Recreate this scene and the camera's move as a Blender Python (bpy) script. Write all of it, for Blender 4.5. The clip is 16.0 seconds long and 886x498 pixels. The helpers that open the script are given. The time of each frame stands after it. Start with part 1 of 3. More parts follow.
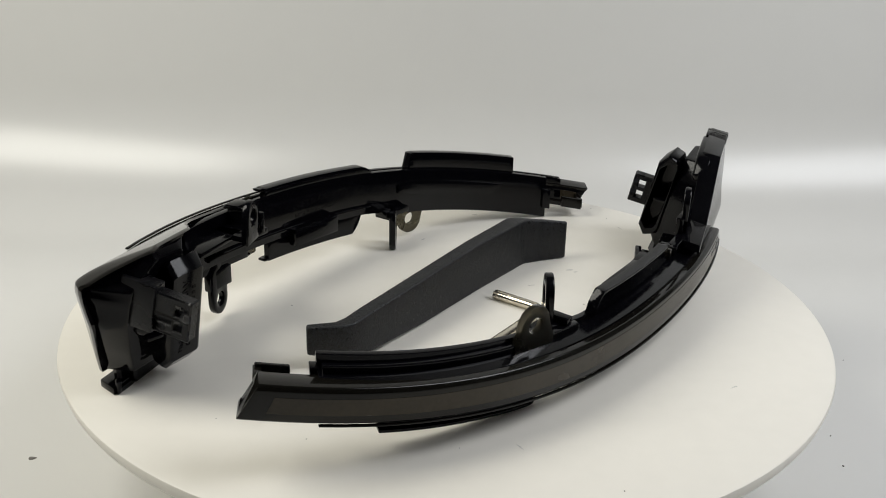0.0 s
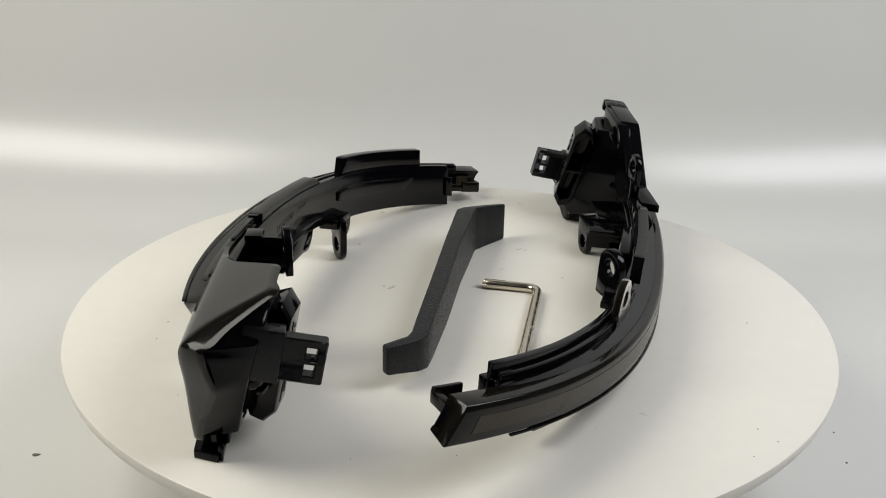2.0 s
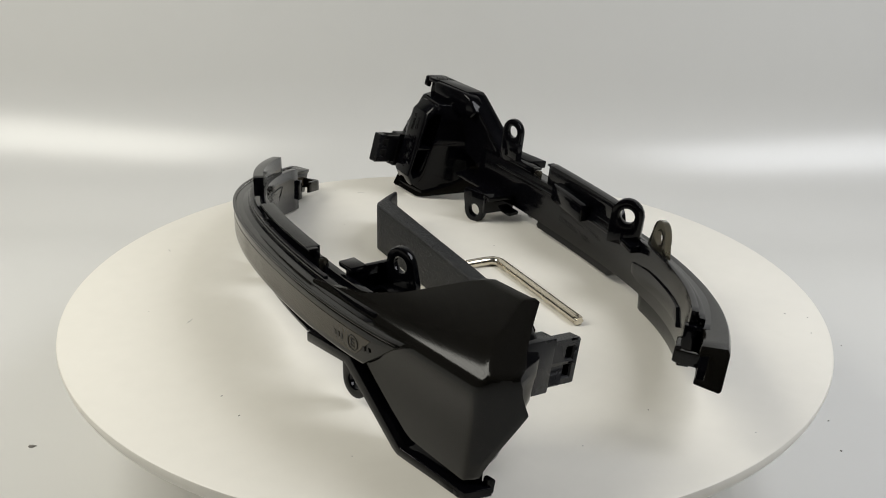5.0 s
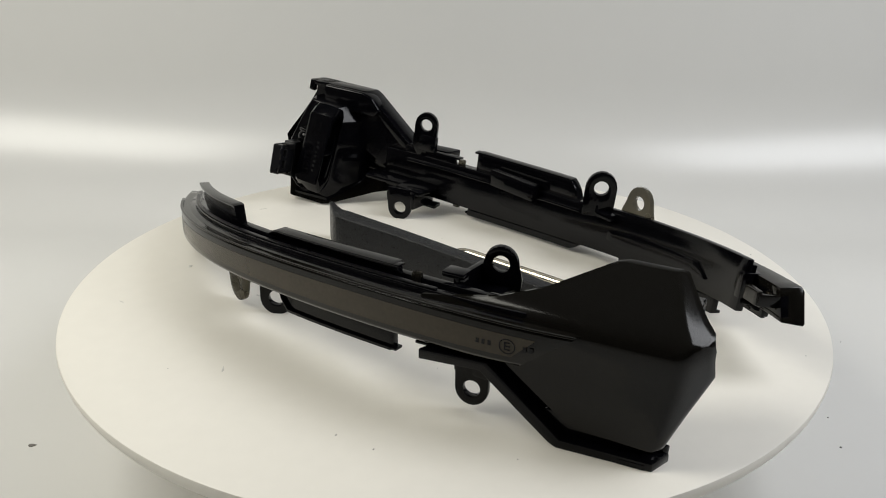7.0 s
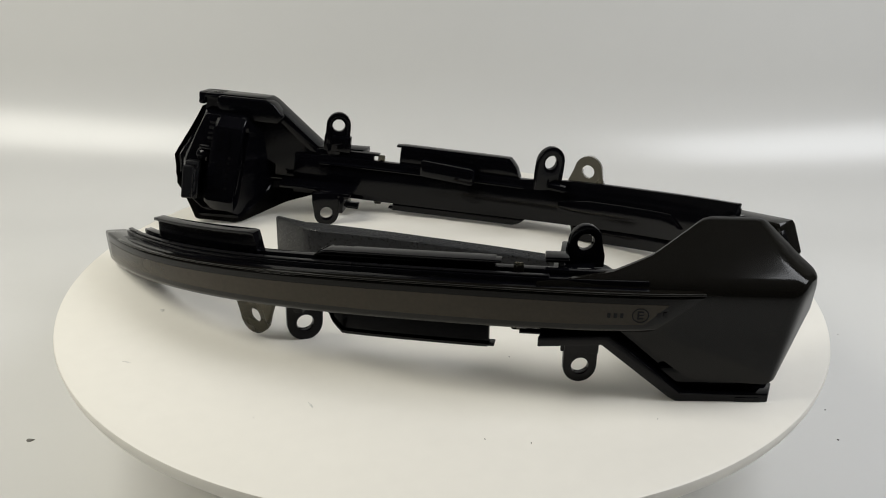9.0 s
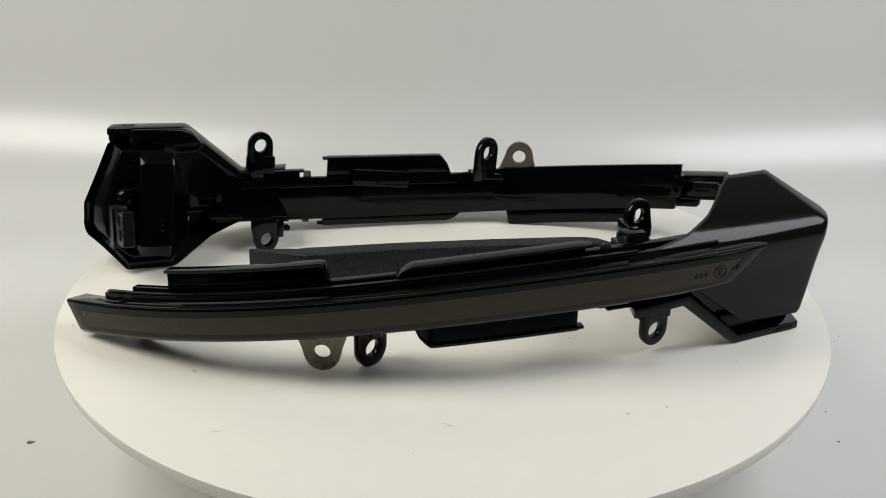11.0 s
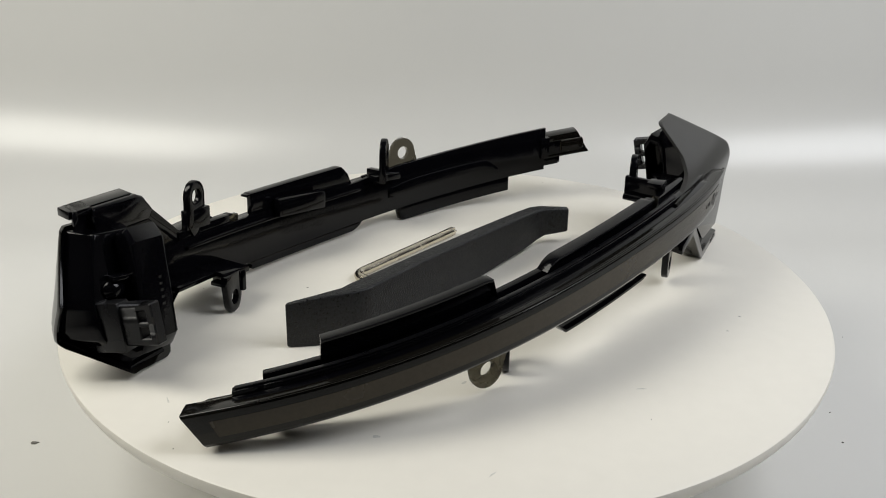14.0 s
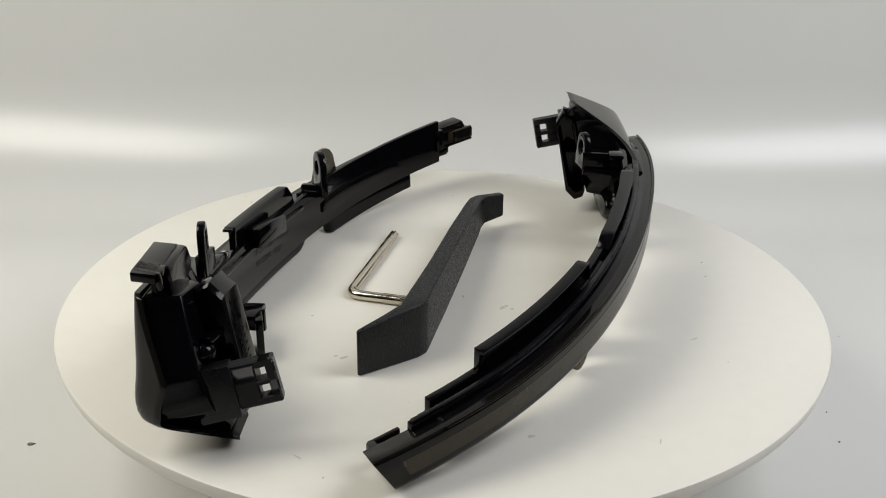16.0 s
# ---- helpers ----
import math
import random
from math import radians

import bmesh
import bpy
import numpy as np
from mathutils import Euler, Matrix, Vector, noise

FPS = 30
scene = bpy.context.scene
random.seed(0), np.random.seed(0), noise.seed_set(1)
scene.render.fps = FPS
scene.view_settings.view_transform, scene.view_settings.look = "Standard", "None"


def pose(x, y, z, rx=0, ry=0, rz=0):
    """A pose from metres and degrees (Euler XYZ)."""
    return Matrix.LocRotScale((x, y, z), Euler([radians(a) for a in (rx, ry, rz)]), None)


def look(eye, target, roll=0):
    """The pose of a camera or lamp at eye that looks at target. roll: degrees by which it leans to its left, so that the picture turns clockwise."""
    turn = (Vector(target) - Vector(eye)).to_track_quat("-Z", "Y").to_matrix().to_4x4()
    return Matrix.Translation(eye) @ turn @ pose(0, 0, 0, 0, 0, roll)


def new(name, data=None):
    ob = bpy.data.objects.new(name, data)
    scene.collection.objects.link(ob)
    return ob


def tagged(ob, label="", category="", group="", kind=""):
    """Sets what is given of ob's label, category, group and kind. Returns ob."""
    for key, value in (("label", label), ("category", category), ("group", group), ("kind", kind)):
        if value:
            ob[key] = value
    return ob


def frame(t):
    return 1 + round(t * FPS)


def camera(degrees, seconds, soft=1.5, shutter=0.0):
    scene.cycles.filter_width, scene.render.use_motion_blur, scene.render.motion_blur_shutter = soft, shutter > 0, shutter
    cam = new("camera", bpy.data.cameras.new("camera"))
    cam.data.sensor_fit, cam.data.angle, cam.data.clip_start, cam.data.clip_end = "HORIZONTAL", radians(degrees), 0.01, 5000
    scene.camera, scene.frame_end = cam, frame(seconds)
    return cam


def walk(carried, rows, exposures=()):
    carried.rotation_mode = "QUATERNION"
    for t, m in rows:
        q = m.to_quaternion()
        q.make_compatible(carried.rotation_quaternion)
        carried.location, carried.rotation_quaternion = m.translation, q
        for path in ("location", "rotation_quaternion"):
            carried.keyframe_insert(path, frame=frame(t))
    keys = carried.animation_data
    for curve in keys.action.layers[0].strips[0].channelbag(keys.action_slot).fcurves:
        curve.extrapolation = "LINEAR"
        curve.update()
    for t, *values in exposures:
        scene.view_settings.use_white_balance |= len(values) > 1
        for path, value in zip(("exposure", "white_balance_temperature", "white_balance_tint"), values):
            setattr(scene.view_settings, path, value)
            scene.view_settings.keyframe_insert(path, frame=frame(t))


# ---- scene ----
# ---------------------------------------------------------------- camera
cam = camera(46.33, 16.0, soft=1.0)
# seconds, pitch below the horizon, heading, roll (degrees)
AIM = [(0, 22.10, 0.22, 1.34), (0.5, 22.27, 0.38, 1.32), (1, 22.25, 0.50, 1.29), (1.5, 22.31, 0.47, 1.26), (2, 22.28, 0.39, 1.25),
       (2.5, 22.26, 0.33, 1.25), (3, 22.28, 0.18, 1.26), (3.5, 22.43, 0.14, 1.25), (4, 22.78, 0.12, 1.24),
       (5.2, 22.82, 0.10, 1.17), (6.5, 22.86, 0.09, 1.11), (7, 22.94, 0.06, 1.02), (7.5, 23.09, 0.10, 0.98),
       (8, 23.17, 0.08, 0.95), (8.5, 23.22, 0.01, 0.93), (9, 23.28, -0.10, 0.93), (10.2, 23.22, -0.08, 0.91),
       (11.5, 23.16, -0.05, 0.88), (12, 23.17, -0.01, 0.86), (12.5, 23.23, -0.01, 0.83), (13, 23.20, 0.11, 0.82),
       (13.5, 23.14, 0.11, 0.80), (14, 23.14, 0.14, 0.80), (14.5, 23.09, 0.06, 0.83), (15, 23.10, -0.03, 0.83),
       (15.5, 23.14, -0.06, 0.81), (16, 23.12, -0.06, 0.79)]
walk(cam, [(t, pose(-0.00066, -0.31810, 0.15039, 0, 0, h) @ pose(0, 0, 0, 90 - p, 0, 0) @ pose(0, 0, 0, 0, 0, r)) for t, p, h, r in AIM])

# ---------------------------------------------------------------- light
world = bpy.data.worlds.new("world")
world.use_nodes = True
scene.world = world
world.node_tree.nodes["Background"].inputs[0].default_value = (0.9, 0.93, 1.0, 1)
world.node_tree.nodes["Background"].inputs[1].default_value = 0.05
FLOOR = -0.048      # height of the backdrop's floor below the platter's top


def area(name, where, aim, sx, sy, watts, colour):
    d = bpy.data.lights.new(name, "AREA")
    d.shape, d.size, d.size_y, d.energy, d.color = "RECTANGLE", sx, sy, watts, colour
    ob = new(name, d)
    ob.matrix_world = look(where, aim)
    return ob


area("light_box_lamp_warm", (-0.38, -0.08, 0.40), (-0.06, -0.04, 0), 0.24, 0.36, 2.18, (0.99, 0.97, 0.88))
area("light_box_lamp_cool", (0.38, -0.08, 0.40), (0.06, -0.04, 0), 0.24, 0.36, 1.94, (0.945, 0.965, 1.0))
scene.view_settings.exposure = 0.0

# ---------------------------------------------------------------- materials


def material(name, colour, rough, metal=0.0, grain=0.0, scale=60.0, bump=0.0, bump_scale=400.0, wear=0.1, spec=0.5, soft=0.4):
    """A plain surface with two scales of uneven colour and gloss, and fine relief."""
    m = bpy.data.materials.new(name)
    m.use_nodes = True
    nt = m.node_tree
    b = nt.nodes["Principled BSDF"]
    co = nt.nodes.new("ShaderNodeTexCoord")
    n1, n2 = nt.nodes.new("ShaderNodeTexNoise"), nt.nodes.new("ShaderNodeTexNoise")
    n1.inputs["Scale"].default_value, n2.inputs["Scale"].default_value = scale, scale * 14
    n1.inputs["Detail"].default_value = n2.inputs["Detail"].default_value = 5
    for n in (n1, n2):
        nt.links.new(co.outputs["Object"], n.inputs["Vector"])
    mixn = nt.nodes.new("ShaderNodeMath")
    mixn.operation = "ADD"
    nt.links.new(n1.outputs["Fac"], mixn.inputs[0])
    nt.links.new(n2.outputs["Fac"], mixn.inputs[1])
    ramp = nt.nodes.new("ShaderNodeMapRange")
    ramp.inputs["From Min"].default_value, ramp.inputs["From Max"].default_value = 1 - soft, 1 + soft
    ramp.inputs["To Min"].default_value, ramp.inputs["To Max"].default_value = 1 - grain, 1 + grain
    nt.links.new(mixn.outputs[0], ramp.inputs["Value"])
    mul = nt.nodes.new("ShaderNodeVectorMath")
    mul.operation = "SCALE"
    mul.inputs[0].default_value = colour[:3]
    nt.links.new(ramp.outputs[0], mul.inputs["Scale"])
    nt.links.new(mul.outputs[0], b.inputs["Base Color"])
    rr = nt.nodes.new("ShaderNodeMapRange")
    rr.inputs["From Min"].default_value, rr.inputs["From Max"].default_value = 0.3, 0.7
    rr.inputs["To Min"].default_value, rr.inputs["To Max"].default_value = rough * (1 - wear), min(1.0, rough * (1 + wear))
    nt.links.new(n1.outputs["Fac"], rr.inputs["Value"])
    nt.links.new(rr.outputs[0], b.inputs["Roughness"])
    b.inputs["Metallic"].default_value = metal
    b.inputs["Specular IOR Level"].default_value = spec
    b.inputs["Coat Roughness"].default_value = 0.05
    if bump:
        n3, bp = nt.nodes.new("ShaderNodeTexNoise"), nt.nodes.new("ShaderNodeBump")
        n3.inputs["Scale"].default_value, n3.inputs["Detail"].default_value = bump_scale, 6
        nt.links.new(co.outputs["Object"], n3.inputs["Vector"])
        nt.links.new(n3.outputs["Fac"], bp.inputs["Height"])
        bp.inputs["Strength"].default_value, bp.inputs["Distance"].default_value = bump, 0.0004
        nt.links.new(bp.outputs[0], b.inputs["Normal"])
    return m


BLACK = material("black_abs_plastic", (0.0018, 0.0018, 0.0026), 0.11, grain=0.2, scale=90, bump=0.04, bump_scale=900, wear=0.35, spec=0.2)
SATIN = material("satin_black_plastic", (0.006, 0.006, 0.007), 0.3, grain=0.25, scale=120, bump=0.15, bump_scale=2500, wear=0.25, spec=0.26)
GLOSS = material("gloss_smoked_cover", (0.0055, 0.005, 0.0041), 0.12, grain=0.12, scale=50, wear=0.2, spec=0.22)
LENS = material("smoked_lens", (0.0055, 0.005, 0.004), 0.12, grain=0.1, scale=60, wear=0.2, spec=0.26)
GUIDE = material("brown_light_guide", (0.036, 0.029, 0.019), 0.24, grain=0.15, scale=60, wear=0.2, spec=0.28)
AMBER = material("smoked_clear_plastic", (0.105, 0.096, 0.074), 0.3, grain=0.1, scale=80, wear=0.3)
AMBER.node_tree.nodes["Principled BSDF"].inputs["Transmission Weight"].default_value = 0.94
AMBER.node_tree.nodes["Principled BSDF"].inputs["IOR"].default_value = 1.08
MARK = material("moulded_relief_lettering", (0.0024, 0.0024, 0.003), 0.2, grain=0.2, scale=200, spec=0.2)
NYLON = material("black_glass_filled_nylon", (0.0075, 0.008, 0.0095), 0.42, grain=0.98, scale=1300, bump=0.7, bump_scale=1900, wear=0.55, soft=0.2, spec=0.32)
SCUFF = material("grey_scuff", (0.6, 0.585, 0.54), 0.6, grain=0.3, scale=900)
STEEL = material("nickel_plated_steel", (0.62, 0.57, 0.47), 0.22, metal=1.0, grain=0.12, scale=200, wear=0.4)
PLATTER = material("white_platter_plastic", (0.80, 0.77, 0.70), 0.42, grain=0.02, scale=12, bump=0.03, bump_scale=1500)
SHEET = material("white_backdrop_sheet", (0.685, 0.68, 0.66), 0.27, grain=0.008, scale=5, bump=0.02, bump_scale=600, wear=0.0, spec=0.65)
# greys of the unseen enclosure, picked for fill light and dark reflections
PALE = material("unseen_dark_wall", (0.12, 0.117, 0.11), 0.8, grain=0.04, scale=4)
OVER = material("unseen_dark_ceiling", (0.16, 0.165, 0.175), 0.8, grain=0.04, scale=3)
DUSK = material("unseen_dim_wall", (0.09, 0.083, 0.075), 0.8, grain=0.1, scale=2)
SPECK = material("dark_grit", (0.16, 0.15, 0.135), 0.7, grain=0.3, scale=900)

# ---------------------------------------------------------------- mesh helpers


def mesh_of(name, bm, mat, smooth=True):
    bmesh.ops.recalc_face_normals(bm, faces=bm.faces)
    me = bpy.data.meshes.new(name)
    bm.to_mesh(me)
    bm.free()
    me.materials.append(mat)
    if smooth:
        for p in me.polygons:
            p.use_smooth = True
        me.set_sharp_from_angle(angle=radians(32))
    return me


def part(name, bm, mat, parent, label="", smooth=True):
    ob = new(name, mesh_of(name, bm, mat, smooth))
    ob.parent = parent
    return tagged(ob, label)


def thing(name, where, label, category, group="", kind=""):
    ob = new(name)
    ob.empty_display_size = 0.01
    ob.matrix_world = where
    return tagged(ob, label, category, group, kind)


def hull_solid(bm, rings, close=True):
    """A skin over rings of equal length, capped at both ends."""
    vs = [[bm.verts.new(p) for p in ring] for ring in rings]
    n = len(vs[0])
    for a, b in zip(vs, vs[1:]):
        for i in range(n):
            bm.faces.new((a[i], a[(i + 1) % n], b[(i + 1) % n], b[i]))
    if close:
        bm.faces.new(vs[0])
        bm.faces.new(vs[-1])
    return vs


def bevel(bm, width, segments=2, angle=30):
    bmesh.ops.remove_doubles(bm, verts=bm.verts, dist=1e-7)
    bmesh.ops.recalc_face_normals(bm, faces=bm.faces)
    es = [e for e in bm.edges if len(e.link_faces) == 2 and e.calc_face_angle(0) > radians(angle)]
    bmesh.ops.bevel(bm, geom=es, offset=width, segments=segments, affect="EDGES", profile=0.5, clamp_overlap=True)


# ---------------------------------------------------------------- the light box and the turntable


def build_box():
    """Backdrop sheet (floor that bends up into the back wall), and added unseen sides, top and dim wall behind the
    camera.
    """
    r, back, half, top = 0.072, 0.24, 0.62, 0.62
    prof = [(-1.1, FLOOR), (-0.6, FLOOR), (0.0, FLOOR), (0.16, FLOOR)]
    prof += [(back - r + r * math.sin(a), FLOOR + r - r * math.cos(a)) for a in np.linspace(0, radians(84), 14)]
    y, z = prof[-1]
    prof += [(y + 0.05 * (top - z) * k, z + (top - z) * k) for k in (0.1, 0.25, 0.5, 1.0)]
    bm = bmesh.new()
    xs = np.linspace(-half, half, 25)
    g = [[bm.verts.new((x, y, z)) for x in xs] for y, z in prof]
    low = [[bm.verts.new((x, y + 0.002, z - 0.002)) for x in xs] for y, z in prof]
    for s in (g, low):
        for a, b in zip(s, s[1:]):
            for i in range(len(xs) - 1):
                bm.faces.new((a[i], a[i + 1], b[i + 1], b[i]))
    ob = new("backdrop", mesh_of("backdrop", bm, SHEET))
    tagged(ob, "white glossy plastic sheet curving up from floor to back wall", "backdrop", kind="structure")
    # unseen walls and ceiling, added to close the scene and darken reflections in the plastic
    for name, a, b, mat in (("wall_left", (-half - 0.02, -1.1, FLOOR - 0.01), (-half, 0.4, top), PALE), ("wall_right", (half, -1.1, FLOOR - 0.01), (half + 0.02, 0.4, top), PALE),
                            ("wall_front", (-half, -1.12, FLOOR - 0.01), (half, -1.1, top), DUSK), ("ceiling", (-half, -1.1, top), (half, 0.4, top + 0.02), OVER)):
        bm = bmesh.new()
        bmesh.ops.create_cube(bm, size=1, matrix=Matrix.Translation([(p + q) / 2 for p, q in zip(a, b)]) @ Matrix.Diagonal([q - p for p, q in zip(a, b)] + [1]))
        tagged(new(name, mesh_of(name, bm, mat, False)), "plain " + ("dark grey unseen ceiling added over the table" if mat == OVER else "dim grey unseen wall added round the table"), name.split("_")[0], kind="structure")


def lathe(bm, profile, n):
    rings = [[(r * math.cos(2 * math.pi * i / n), r * math.sin(2 * math.pi * i / n), z) for i in range(n)] for r, z in profile]
    return hull_solid(bm, rings)


def build_turntable():
    t = thing("turntable", pose(0, 0, FLOOR), "round cream-white motorised display turntable on a round base", "turntable")
    bm = bmesh.new()
    h = -FLOOR
    lathe(bm, [(0.084, 0), (0.086, 0.002), (0.086, 0.03), (0.082, 0.034), (0.05, 0.034), (0.05, h - 0.0052)], 96)
    part("base", bm, PLATTER, t, "white plastic base under the platter")
    bm = bmesh.new()
    lathe(bm, [(0.04, -0.005), (0.1222, -0.005), (0.1238, -0.0046), (0.1244, -0.0035), (0.125, -0.0012), (0.1248, -0.0003), (0.1242, 0.0), (0.08, 0.0), (0.03, 0.0), (0.004, 0.0)], 180)
    p = part("platter", bm, PLATTER, t, "smooth cream-white round platter with faint scuffs")
    p.location = (0, 0, h)
    return t, p


def blot(bm, x, y, z, r, seed, stretch=1.0, turn=0.0, high=0.00006):
    """A small uneven flat patch with a little height."""
    n = 9
    rings = []
    for k, zz in ((1.0, z), (0.8, z + high)):
        ring = []
        for i in range(n):
            a = 2 * math.pi * i / n
            q = r * (0.6 + 0.5 * math.sin(seed * 1.7 + 2.3 * i) ** 2) * k
            u, v = q * math.cos(a) * stretch, q * math.sin(a)
            ring.append((x + u * math.cos(turn) - v * math.sin(turn), y + u * math.sin(turn) + v * math.cos(turn), zz))
        rings.append(ring)
    hull_solid(bm, rings)


build_box()
TURNTABLE, PLATTER_PART = build_turntable()
for i, (x, y, r, st, tn) in enumerate(((-13.6, 19.9, 1.0, 2.2, 0.6), (-15.5, 22, 0.6, 1.5, 1.0), (44.9, 34.7, 0.8, 1.8, 0.3), (47, 33, 0.5, 2.5, 0.3), (10.7, 91.6, 0.9, 1.2, 0), (-4, 8, 0.4, 4, 1.2), (30, 20, 0.35, 4, 0.3),
                                       (-60, 60, 0.35, 6, 0.2), (70, 80, 0.3, 6, 2.0), (-20, 105, 0.3, 5, 1.0), (85, -50, 0.35, 5, 0.5), (20, -85, 0.3, 5, 2.2), (-10, 62, 0.5, 3, 0.8))):
    bm = bmesh.new()
    blot(bm, x * 0.001, y * 0.001, 0.0, r * 0.001, i + 1, st, tn)
    part("scuff", bm, SCUFF, PLATTER_PART, "faint grey scuff")
for i in range(18):
    rnd = random.Random(500 + i)
    a, q = rnd.uniform(0, 2 * math.pi), 0.122 * math.sqrt(rnd.uniform(0.02, 1))
    bm = bmesh.new()
    blot(bm, q * math.cos(a), q * math.sin(a), 0.0, rnd.uniform(0.0001, 0.00022), i + 40, rnd.uniform(1, 2.5), a, 0.0001)
    part("speck", bm, SPECK, PLATTER_PART, "tiny dark speck")
bm = bmesh.new()
for i, (x, y, r, st) in enumerate(((-0.1377, -0.0249, 0.0009, 2.0), (0.1383, 0.0018, 0.0003, 1.2), (0.1363, -0.0173, 0.0004, 1.2), (0.163, 0.06, 0.0002, 1.2), (-0.17, -0.02, 0.0002, 1.5))):
    blot(bm, x, y, FLOOR, r, i + 80, st, 0.2, 0.0003)
tagged(new("dust", mesh_of("dust", bm, SPECK)), "scattered dark grit on the white backdrop floor", "dust", kind="stuff")

# ---------------------------------------------------------------- mirror indicator lamp (millimetres in its own space)
# x runs from the bulb housing to the tip, y outwards, z up


def curve_u(x):
    return (x - 125) / 110


def yo(x):
    return float(np.polyval([6.383, -4.959, -14.473, -27.363, 0.301, 34.09], curve_u(x))) - 1.8 * (max(0.0, x - 190) / 38) ** 2


def zt(x):
    return float(np.polyval([-0.394, -7.343, -11.573, 29.121], curve_u(x)))


def zb(x):
    return float(np.polyval([-1.964, -6.161, -9.52, 17.88], curve_u(x)))


def on(x, n, z):
    """The place n mm inwards of the lens face at x."""
    s = (yo(x + 0.5) - yo(x - 0.5))
    k = math.hypot(1, s)
    return (x + n * s / k, yo(x) - n / k, z)


class Lamp:
    def __init__(self, where, flip, label):
        self.flip = flip
        self.ob = thing("mirror_indicator_lamp", where, label, "indicator lamp", "pair of mirror indicator lamps")

    def done(self, name, bm, mat, label="", parent=None, smooth=True):
        k = -0.001 if self.flip else 0.001
        for v in bm.verts:
            v.co = (v.co.x * 0.001, v.co.y * 0.001, v.co.z * k)
        return part(name, bm, mat, parent or self.ob, label, smooth)

    def sweep(self, name, x0, x1, section, mat, label="", parent=None, steps=None, round_=0.35, slant=0.0, slant0=0.0):
        """A closed section (n, z above ref 't' or 'b') swept along the lens curve."""
        bm = bmesh.new()
        steps = steps or max(3, int(abs(x1 - x0) / 4.5))
        rings = []
        for i in range(steps + 1):
            f = i / steps
            ring = []
            for n, ref, dz in section:
                x = x0 + (x1 - x0) * f
                top, bot = zt(x), zb(x)
                z = (top if ref == "t" else bot) + (dz(x) if callable(dz) else dz)
                low_part = min(1.0, max(0.0, 1 - (z - bot) / max(1, top - bot)))
                x += (slant * f + slant0 * (1 - f) ** 3) * low_part
                ring.append(on(x, n, z))
            rings.append(ring)
        hull_solid(bm, rings)
        if round_:
            bevel(bm, round_, 2)
        return self.done(name, bm, mat, label, parent)

    def block(self, name, centre, size, mat, label="", parent=None, rz=0.0, rx=0.0, ry=0.0, round_=0.4, holes=()):
        """A bevelled box; holes: (u, w, width, height) windows through its y depth."""
        bm = bmesh.new()
        sx, sy, sz = (v / 2 for v in size)
        if holes:
            us, ws = sorted({-sx, sx, *[h[0] - h[2] / 2 for h in holes], *[h[0] + h[2] / 2 for h in holes]}), sorted({-sz, sz, *[h[1] - h[3] / 2 for h in holes], *[h[1] + h[3] / 2 for h in holes]})
            for i in range(len(us) - 1):
                for j in range(len(ws) - 1):
                    cu, cw = (us[i] + us[i + 1]) / 2, (ws[j] + ws[j + 1]) / 2
                    if any(abs(cu - h[0]) < h[2] / 2 and abs(cw - h[1]) < h[3] / 2 for h in holes):
                        continue
                    bmesh.ops.create_cube(bm, size=1, matrix=Matrix.Translation((cu, 0, cw)) @ Matrix.Diagonal((us[i + 1] - us[i], 2 * sy, ws[j + 1] - ws[j], 1)))
            bmesh.ops.remove_doubles(bm, verts=bm.verts, dist=1e-4)
            seen = {}
            for f in bm.faces:
                seen.setdefault(tuple(round(c, 3) for c in f.calc_center_median()), []).append(f)
            bmesh.ops.delete(bm, geom=[f for fs in seen.values() if len(fs) > 1 for f in fs], context="FACES_ONLY")
            bevel(bm, round_, 1, 60)
        else:
            bmesh.ops.create_cube(bm, size=1, matrix=Matrix.Diagonal((*size, 1)))
            bevel(bm, round_, 2)
        bmesh.ops.transform(bm, matrix=pose(*centre, rx, ry, rz), verts=bm.verts)
        return self.done(name, bm, mat, label, parent)

    def tab(self, name, hole, up, mat, label="", width=9.5, reach=9.0, r=2.4, thick=2.2, rz=0.0, flare=0.0):
        """An upright ear with a round end, pierced by a screw hole; up: +1 or -1 from its root."""
        bm = bmesh.new()
        w = width / 2
        outer = []
        n = 20
        for i in range(n):
            a = 2 * math.pi * (i + 0.5) / n
            c, s = math.cos(a), math.sin(a)
            if s >= 0:
                outer.append((w * c, w * 1.08 * s))
            else:
                k = min(w / max(abs(c), 1e-6), reach / max(-s, 1e-6))
                x_, z_ = c * k, s * k
                outer.append((x_ * (1 + flare * (-z_ / reach)), z_))
        inner = [(r * math.cos(2 * math.pi * (i + 0.5) / n), r * math.sin(2 * math.pi * (i + 0.5) / n)) for i in range(n)]
        v = {}
        for k, (ring, y) in enumerate(((outer, thick / 2), (outer, -thick / 2), (inner, -thick / 2), (inner, thick / 2))):
            v[k] = [bm.verts.new((x, y, z * up)) for x, z in ring]
        for k in range(4):
            a, b = v[k], v[(k + 1) % 4]
            for i in range(n):
                bm.faces.new((a[i], a[(i + 1) % n], b[(i + 1) % n], b[i]))
        bevel(bm, 0.35, 2, 50)
        bmesh.ops.transform(bm, matrix=pose(*hole, 0, 0, rz), verts=bm.verts)
        return self.done(name, bm, mat, label)

    def text_mesh(self, text, size, lift):
        cu = bpy.data.curves.new("lettering", "FONT")
        cu.body, cu.size, cu.align_x, cu.align_y, cu.extrude, cu.resolution_u = text, size, "CENTER", "CENTER", lift, 2
        tmp = bpy.data.objects.new("lettering", cu)
        scene.collection.objects.link(tmp)
        bpy.context.view_layer.update()
